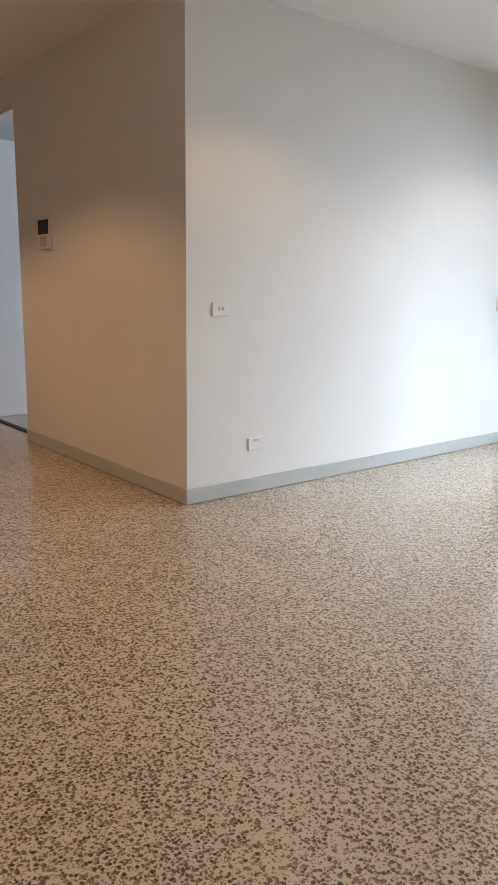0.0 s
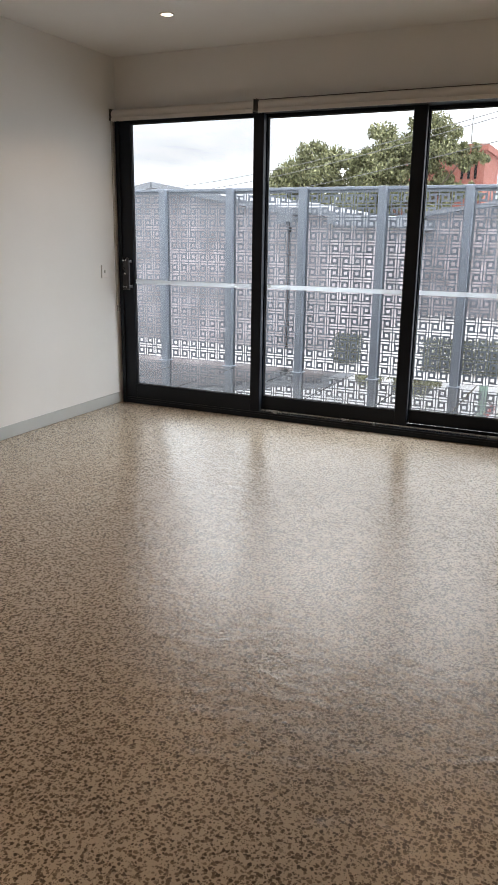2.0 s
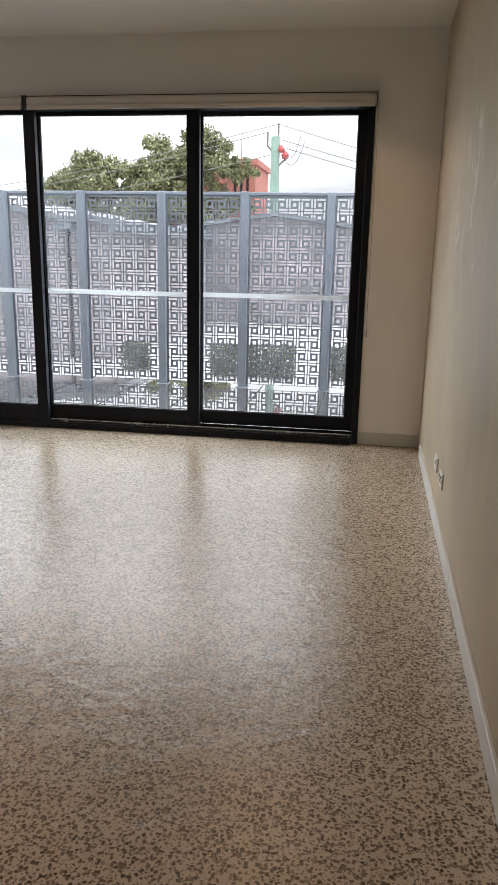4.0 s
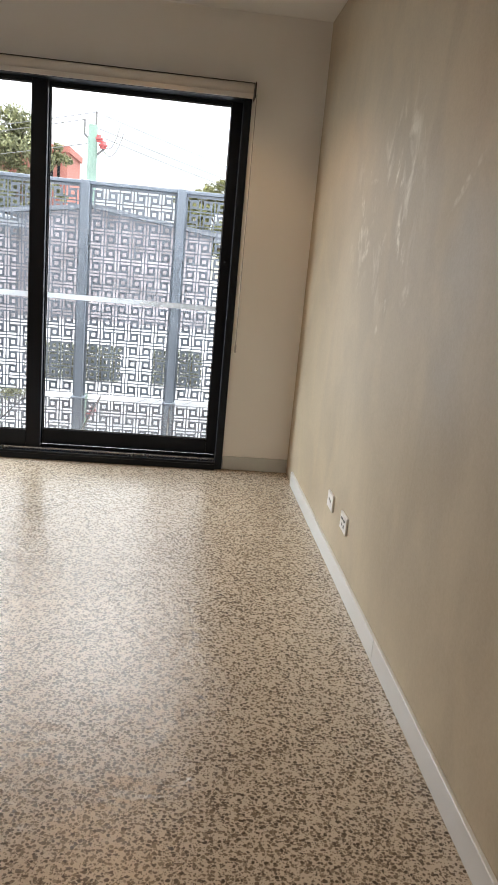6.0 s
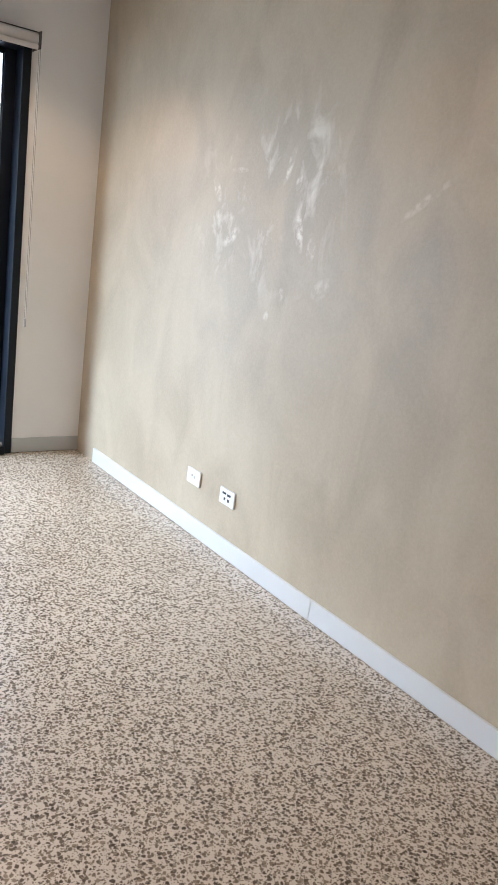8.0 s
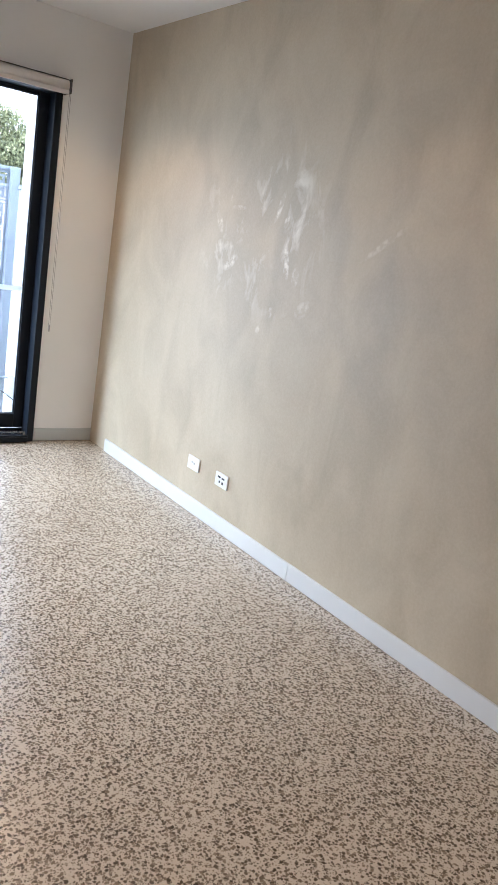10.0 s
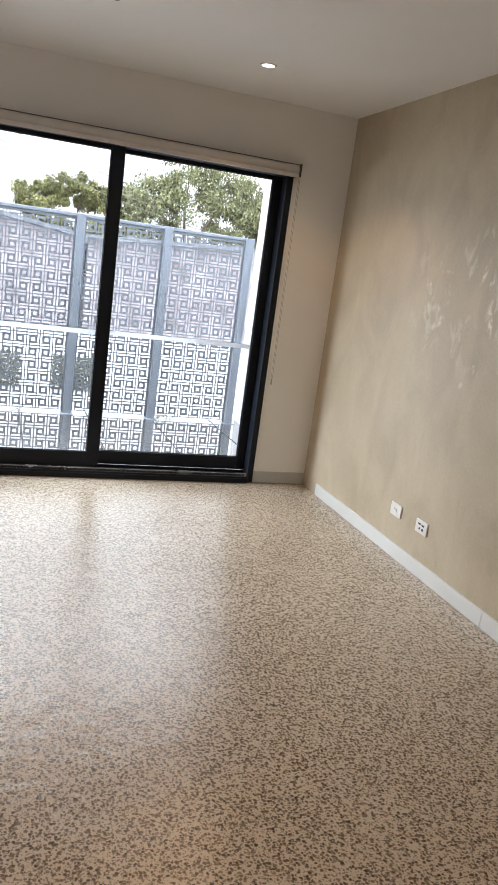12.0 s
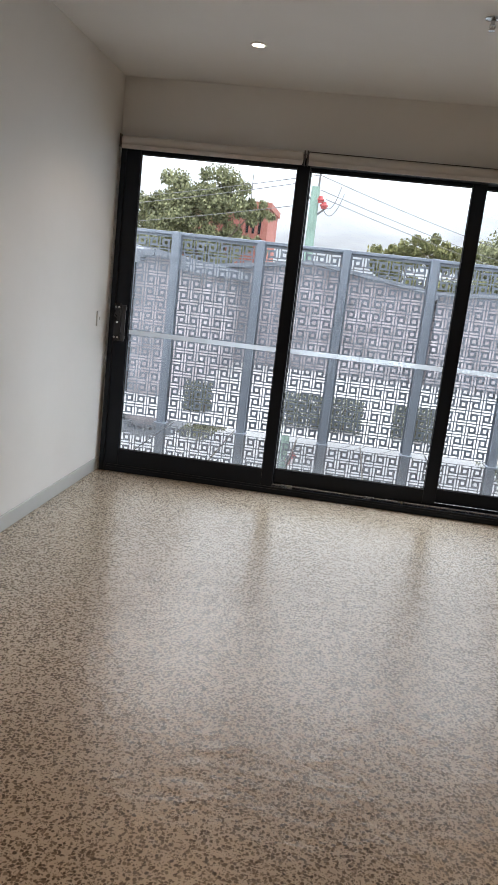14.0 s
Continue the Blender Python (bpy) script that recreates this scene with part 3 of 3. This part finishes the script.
def is_hole(i, j, flip):
    """One motif on a grid of UNITS squares: a small square inside a broken ring of four bars that turn like a pinwheel."""
    if flip:
        i = UNITS - 1 - i
    if 8 <= i <= 13 and 8 <= j <= 13:
        return True
    if 18 <= j <= 20 and 1 <= i <= 15:
        return True
    if 1 <= j <= 3 and 6 <= i <= 20:
        return True
    if 1 <= i <= 3 and 1 <= j <= 15:
        return True
    return 18 <= i <= 20 and 6 <= j <= 20


def screen_panel():
    """A cut sheet, built of runs of solid squares between the holes, with the cut edges closed."""
    u = CELL / UNITS
    rim_x = (STEP - 0.004 - COLS * CELL) / 2
    low, high = -0.013, TOP - 0.03
    base_z = TOP - 0.052 - ROWS * CELL
    verts, faces, y0, y1 = [], [], -0.0015, 0.0015

    def slab(xa, za, xb, zb):
        n = len(verts)
        verts.extend([(xa, y0, za), (xb, y0, za), (xb, y0, zb), (xa, y0, zb), (xa, y1, za), (xb, y1, za), (xb, y1, zb), (xa, y1, zb)])
        faces.extend([(n, n + 1, n + 2, n + 3), (n + 7, n + 6, n + 5, n + 4), (n, n + 4, n + 5, n + 1), (n + 3, n + 2, n + 6, n + 7), (n + 1, n + 5, n + 6, n + 2), (n, n + 3, n + 7, n + 4)])

    x0 = -COLS * CELL / 2
    for r in range(ROWS):
        j = 0
        sig = []
        for j in range(UNITS):
            line = [is_hole(i, j, (c + r) % 2 == 1) for c in range(COLS) for i in range(UNITS)]
            sig.append(line)
        j = 0
        while j < UNITS:
            k = j
            while k < UNITS and sig[k] == sig[j]:
                k += 1
            za, zb = base_z + r * CELL + j * u, base_z + r * CELL + k * u
            za, zb = max(za, low), max(zb, low)
            i = 0
            while i < COLS * UNITS and zb > za:
                if sig[j][i]:
                    i += 1
                    continue
                e = i
                while e < COLS * UNITS and not sig[j][e]:
                    e += 1
                slab(x0 + i * u, za, x0 + e * u, zb)
                i = e
            j = k
    slab(x0 - rim_x, low, x0, high)
    slab(-x0, low, -x0 + rim_x, high)
    slab(x0, base_z + ROWS * CELL, -x0, high)
    me = bpy.data.meshes.new("panel")
    me.from_pydata(verts, [], faces)
    me.materials.append(STEELP)
    return me


panel_mesh = screen_panel()
post_bm = boxes((-0.037, -0.075, -0.045, 0.037, -0.006, TOP))
soft(post_bm, 0.004, 1)
post_mesh = mesh_of("post", post_bm, STEEL)
plate_mesh = mesh_of("base_plate", soft(boxes((-0.06, -0.10, -0.018, 0.06, 0.03, -0.008)), 0.002, 1), STEEL)
bolt_bm = bmesh.new()
tube(bolt_bm, (0, -0.0805, 0), (0, -0.0745, 0), 0.007, n=6)
bolt_mesh = mesh_of("bolt", bolt_bm, STEEL)
for k, x in enumerate(POSTS):
    ob = new("post", post_mesh)
    ob.parent, ob.matrix_basis = screen, Matrix.Translation((x, 0, 0))
    foot = new("base_plate", plate_mesh)
    foot.parent = ob
    for z in (0.35, 0.8, 1.25, 1.7):
        b = new("bolt", bolt_mesh)
        b.parent, b.matrix_basis = ob, Matrix.Translation((0.022, 0, z))
    if k < len(POSTS) - 1:
        ob = new("panel", panel_mesh)
        ob.parent, ob.matrix_basis = screen, Matrix.Translation((x - STEP / 2, 0, 0))
part("top_rail", soft(boxes((POSTS[-1] - 0.04, -0.012, TOP - 0.03, POSTS[0] + 0.04, 0.03, TOP)), 0.003, 1), STEEL, screen)

pavers = tagged(new("balcony_paving"), "wet grey balcony paving with narrow joints, mirror-like", "paving", kind="structure")
for k in range(-6, 7):
    xa, xb = 0.05 + 0.64 * k, 0.05 + 0.64 * (k + 1)
    xa, xb = max(xa, -3.99), min(xb, 4.205)
    if xb - xa < 0.05:
        continue
    part("paver", soft(boxes((xa + 0.005, 0.172, -0.044, xb - 0.005, 2.36, -0.014)), 0.003, 1), PAVER, pavers)

# ---- street and distance ----
GR = -1.2
setting("ground", boxes((-600, -60, GR - 0.3, 600, 900, GR)), EARTH, "open ground reaching the horizon", "ground")
setting("pavement", boxes((-80, 2.45, GR, 80, 75, GR + 0.04)), FORECOURT, "pale wet concrete yard below the balcony", "yard")


def shed(x0, x1, y0, y1, top, rise, label):
    """A brick hall whose low gable faces the street; the ribbed roof sheets run down both slopes."""
    ob = thing("brick_house", ((x0 + x1) / 2, y0, GR), label, "building")
    w, d = x1 - x0, y1 - y0
    bm = bmesh.new()
    prof = ((-w / 2, 0), (w / 2, 0), (w / 2, top), (0, top + rise), (-w / 2, top))
    ends = [[bm.verts.new((px, y, pz)) for px, pz in prof] for y in (0, d)]
    bm.faces.new(ends[0]), bm.faces.new(ends[1][::-1])
    for i in range(5):
        j = (i + 1) % 5
        bm.faces.new((ends[0][i], ends[1][i], ends[1][j], ends[0][j]))
    part("wall", bm, PALEBRICK, ob)
    bm = bmesh.new()
    n = int(d / 0.6)
    for side in (-1, 1):
        for k in range(n):
            ya, yb = -0.3 + k * (d + 0.6) / n, -0.3 + (k + 0.8) * (d + 0.6) / n
            vs = [bm.verts.new((px, y, pz)) for y in (ya, yb) for px, pz in ((0.02 * side, top + rise + 0.02), (side * (w / 2 + 0.25), top - 0.01),
                                                                              (side * (w / 2 + 0.25), top + 0.12), (0.02 * side, top + rise + 0.15))]
            for f in ((0, 1, 2, 3), (7, 6, 5, 4), (0, 4, 5, 1), (1, 5, 6, 2), (2, 6, 7, 3), (3, 7, 4, 0)):
                bm.faces.new([vs[i] for i in f])
    part("roof", bm, ROOFTIN, ob, "grey ribbed metal roof")
    for side in (-1, 1):
        part("gutter", boxes((side * (w / 2 + 0.16) - 0.1, -0.32, top - 0.14, side * (w / 2 + 0.16) + 0.1, d + 0.3, top - 0.012)), ROOFTIN, ob)
    return ob


shed(-9.9, -3.1, 11, 22, 3.05, 0.6, "grey brick house with a low grey gable roof")
shed(-3.0, -2.1, 11.05, 20.8, 3.0, 0.08, "narrow grey brick annexe with a metal roof")
shed(-20, -10.3, 11.5, 22, 2.9, 0.5, "long grey brick outbuilding with a gable roof")
shed(-3.6, 4.2, 21, 22.8, 3.1, 0.55, "low grey brick workshop with a grey gable roof")
shed(4.6, 18, 21.1, 22.8, 3.1, 0.35, "long low grey brick workshop with a grey roof")


def block(x0, x1, y0, y1, top):
    ob = thing("red_building", ((x0 + x1) / 2, y0, GR), "red painted masonry building with narrow tall openings behind trees", "building")
    w, d = x1 - x0, y1 - y0
    part("wall", boxes((-w / 2, 0, 0, w / 2, d, top - 0.4)), REDWALL, ob)
    part("parapet", boxes((-w / 2 - 0.15, -0.15, top - 0.39, w / 2 + 0.15, d + 0.15, top)), REDWALL, ob)
    for k in range(3):
        x = w / 2 - 0.62 - k * 0.42
        part("window", boxes((x, -0.06, top - 2.1, x + 0.17, 0.05, top - 0.7)), DARKGL, ob, "narrow dark slot")
    return ob


block(-10.5, -4.5, 47, 53, 8.45)


def hedge(x, y, w, h, seed):
    """A clipped block of small leaves over a few stems."""
    rng = random.Random(seed)
    ob = thing("hedge", (x, y, GR + 0.04), "low dark clipped hedge standing in the pale yard", "hedge", "yard hedges")
    for k in range(3):
        bm = bmesh.new()
        tube(bm, (w * (k - 1) * 0.3, 0, 0), (w * (k - 1) * 0.3, 0, h * 0.7), 0.03, 0.015, 7)
        part("stem", bm, BARK, ob)
    verts, faces = [], []
    for _ in range(int(5200 * w)):
        p = Vector((rng.uniform(-0.5, 0.5) * w, rng.uniform(-0.25, 0.25), rng.uniform(0.03, 1.0) * h))
        q, z = Euler((rng.uniform(0, 6.3), rng.uniform(0, 6.3), rng.uniform(0, 6.3))).to_matrix(), rng.uniform(0.03, 0.06)
        n = len(verts)
        for a, b, e in ((-0.5, 0, 0), (0, -0.28, 0.1), (0.5, 0, 0), (0, 0.28, 0.1)):
            verts.append(tuple(p + q @ Vector((a * z, b * z, e * z))))
        faces.append((n, n + 1, n + 2, n + 3))
    me = bpy.data.meshes.new("foliage")
    me.from_pydata(verts, [], faces)
    me.materials.append(HEDGE)
    new("foliage", me).parent = ob


hedge(1.35, 9.6, 1.75, 0.66, 21)
hedge(3.3, 9.7, 0.95, 0.66, 22)
hedge(-1.15, 9.8, 0.55, 0.6, 23)


def tree(x, y, height, lobes, leaf, seed, label, size=0.42, count=52000, trunk=0.35):
    """lobes: rows of dx, height, radius across, radius up."""
    rng = random.Random(seed)
    ob = thing("tree", (x, y, GR), label, "tree", "street trees")
    bm = bmesh.new()
    fork = height * 0.32
    tube(bm, (0, 0, -0.2), (0.1, 0, fork), trunk, trunk * 0.7, 10)
    for dx, hz, rx, rz in lobes:
        mid = Vector((dx * 0.45, rng.uniform(-0.6, 0.6), fork + (hz - fork) * 0.55))
        tube(bm, (0.1, 0, fork - 0.2), mid, trunk * 0.5, trunk * 0.3, 8)
        tip = Vector((dx, rng.uniform(-0.8, 0.8), hz + rz * 0.3))
        tube(bm, mid, tip, trunk * 0.3, trunk * 0.08, 7)
        for _ in range(5):
            a = mid.lerp(tip, rng.uniform(0.2, 0.9))
            tube(bm, a, a + Vector((rng.uniform(-1, 1) * rx * 0.8, rng.uniform(-1, 1) * rx * 0.6, rng.uniform(-0.2, 0.7) * rz)), trunk * 0.12, trunk * 0.03, 5)
    part("trunk", bm, BARK, ob)
    verts, faces = [], []
    total = sum(r[2] * r[3] for r in lobes)
    for dx, hz, rx, rz in lobes:
        clumps = []
        for _ in range(int(16 + 70 * rx * rz / total)):
            d = Vector((rng.gauss(0, 1), rng.gauss(0, 1), rng.gauss(0, 1))).normalized() * rng.uniform(0.35, 1.0)
            clumps.append((Vector((dx + d.x * rx, d.y * rx * 0.8, hz + d.z * rz)), rng.uniform(0.22, 0.4) * min(rx, rz)))
        for _ in range(int(count * rx * rz / total)):
            c, r = clumps[rng.randrange(len(clumps))]
            d = Vector((rng.gauss(0, 1), rng.gauss(0, 1), rng.gauss(0, 0.8))).normalized() * r * rng.uniform(0.3, 1.15)
            p, s = c + d, size * rng.uniform(0.45, 1.1)
            q = Euler((rng.uniform(0, 6.3), rng.uniform(0, 6.3), rng.uniform(0, 6.3))).to_matrix()
            n = len(verts)
            for a, b, e in ((-0.5, 0, 0), (0, -0.28, 0.1), (0.5, 0, 0), (0, 0.28, 0.1)):
                verts.append(tuple(p + q @ Vector((a * s, b * s, e * s))))
            faces.append((n, n + 1, n + 2, n + 3))
    me = bpy.data.meshes.new("crown")
    me.from_pydata(verts, [], faces)
    me.materials.append(leaf)
    crown = new("crown", me)
    crown.parent = ob
    return ob


tree(-13.9, 43.6, 9, [(-2.6, 6.2, 2.0, 1.6), (0.0, 6.8, 2.2, 1.75), (2.8, 6.6, 2.0, 1.6), (-2.0, 4.2, 2.6, 1.6), (2.2, 4.2, 2.6, 1.6)], LEAF, 3, "large grey-green gum tree behind the brick house", 0.27, 42000, 0.24)
tree(-7.9, 43.4, 10, [(-1.9, 7.2, 2.1, 2.0), (0.7, 8.1, 1.9, 1.85), (3.0, 7.3, 1.4, 0.8), (2.6, 5.4, 1.5, 0.7), (-2.2, 4.8, 2.4, 1.7), (0.6, 4.9, 1.8, 1.6)], LEAF, 4, "tall grey-green gum tree in front of the red building", 0.27, 42000, 0.24)
tree(6.3, 45.5, 8, [(-2.2, 5.7, 1.8, 1.2), (0.3, 6.0, 2.0, 1.2), (3.0, 5.7, 2.0, 1.2), (-1.8, 3.4, 2.2, 1.4), (2.0, 3.4, 2.4, 1.4)], LEAF2, 5, "olive green tree with a low rounded crown", 0.26, 36000, 0.22)
tree(13.0, 43.0, 10, [(-2.4, 6.1, 2.2, 1.9), (-0.2, 7.4, 2.3, 2.1), (2.6, 6.9, 2.1, 2.1), (-2.0, 4.0, 2.4, 1.4), (2.0, 4.1, 2.6, 1.5)], LEAF, 6, "large open-crowned gum tree with gaps of sky", 0.25, 22000, 0.24)
tree(20.0, 44, 9, [(-1.6, 5.8, 2.1, 1.9), (1.4, 6.2, 2.1, 1.8)], LEAF, 7, "large gum tree behind the workshop", 0.27, 24000, 0.22)

mast = thing("radio_mast", (-7.4, 58, GR), "thin grey radio mast behind the red building", "mast")
bm = bmesh.new()
tube(bm, (0, 0, 0), (0, 0, 11.8), 0.06, 0.03, 8)
part("shaft", bm, WIRE, mast)

PX, PY, PTOP = -0.08, 23.2, 6.5
pole = thing("power_pole", (PX, PY, GR), "weathered green-grey timber power pole with red insulators", "power pole")
bm = bmesh.new()
tube(bm, (0, 0, -0.3), (0, 0, PTOP), 0.19, 0.155, 16)
part("shaft", bm, POLEC, pole, "", True)
for rods in (((0.1, 0, -0.3), (0.1, 0, 0.45)), ((-0.29, 0, 0.17), (-0.29, 0, -0.3), (-0.1, 0, -0.5)), ((0.1, 0, -1.0), (0.42, 0, -0.72))):
    bm = bmesh.new()
    for p, q in zip(rods, rods[1:]):
        tube(bm, (p[0], 0, PTOP + p[2]), (q[0], 0, PTOP + q[2]), 0.035, n=8)
    part("bracket", bm, WIRE, pole, "grey steel bracket")
for dx, dz in ((0.2, -0.42), (0.36, -0.62)):
    bm = bmesh.new()
    lathe(bm, [(0.02, -0.13), (0.10, -0.12), (0.11, -0.05), (0.15, -0.03), (0.15, 0.02), (0.09, 0.05), (0.08, 0.12), (0.01, 0.13)], (dx, 0, PTOP + dz), 14)
    part("insulator", bm, REDINS, pole, "red insulator")


def sagging(name, a, b, sag, r=0.014):
    ob = thing(name, a, "thin overhead power line strung from the pole", "power line", "overhead lines")
    a, b, bm = Vector(a), Vector(b), bmesh.new()
    pts = [a.lerp(b, k / 14) - Vector((0, 0, sag * 4 * (k / 14) * (1 - k / 14))) - a for k in range(15)]
    for p, q in zip(pts, pts[1:]):
        tube(bm, p, q, r, n=5, caps=False)
    part("cable", bm, WIRE, ob)


TOPZ = GR + PTOP
for da, za, xb, yb, zb, sag in ((0.1, 0.42, -30, 46, 4.7, 0.5), (-0.29, 0.15, -30, 46, 4.2, 0.5), (-0.1, -0.6, -30, 46, 3.3, 0.5),
                                (0.1, 0.42, 22, 56, 5.0, 0.5), (0.2, -0.1, 22, 56, 4.3, 0.5), (0.42, -0.4, 22, 56, 3.8, 0.5)):
    sagging("power_line", (PX + da, PY, TOPZ + za), (xb, yb, zb), sag)
for dz, w in ((-0.42, 0.62), (-0.66, 0.75)):
    ob = thing("drop_cable", (PX + 0.3, PY, TOPZ + dz), "looped drop cable hanging beside the pole", "power line", "overhead lines")
    bm = bmesh.new()
    pts = [Vector((w * k / 10, 0, -0.4 * 4 * (k / 10) * (1 - k / 10) + 0.5 * (k / 10) ** 2)) for k in range(11)]
    for p, q in zip(pts, pts[1:]):
        tube(bm, p, q, 0.013, n=5, caps=False)
    part("cable", bm, WIRE, ob)
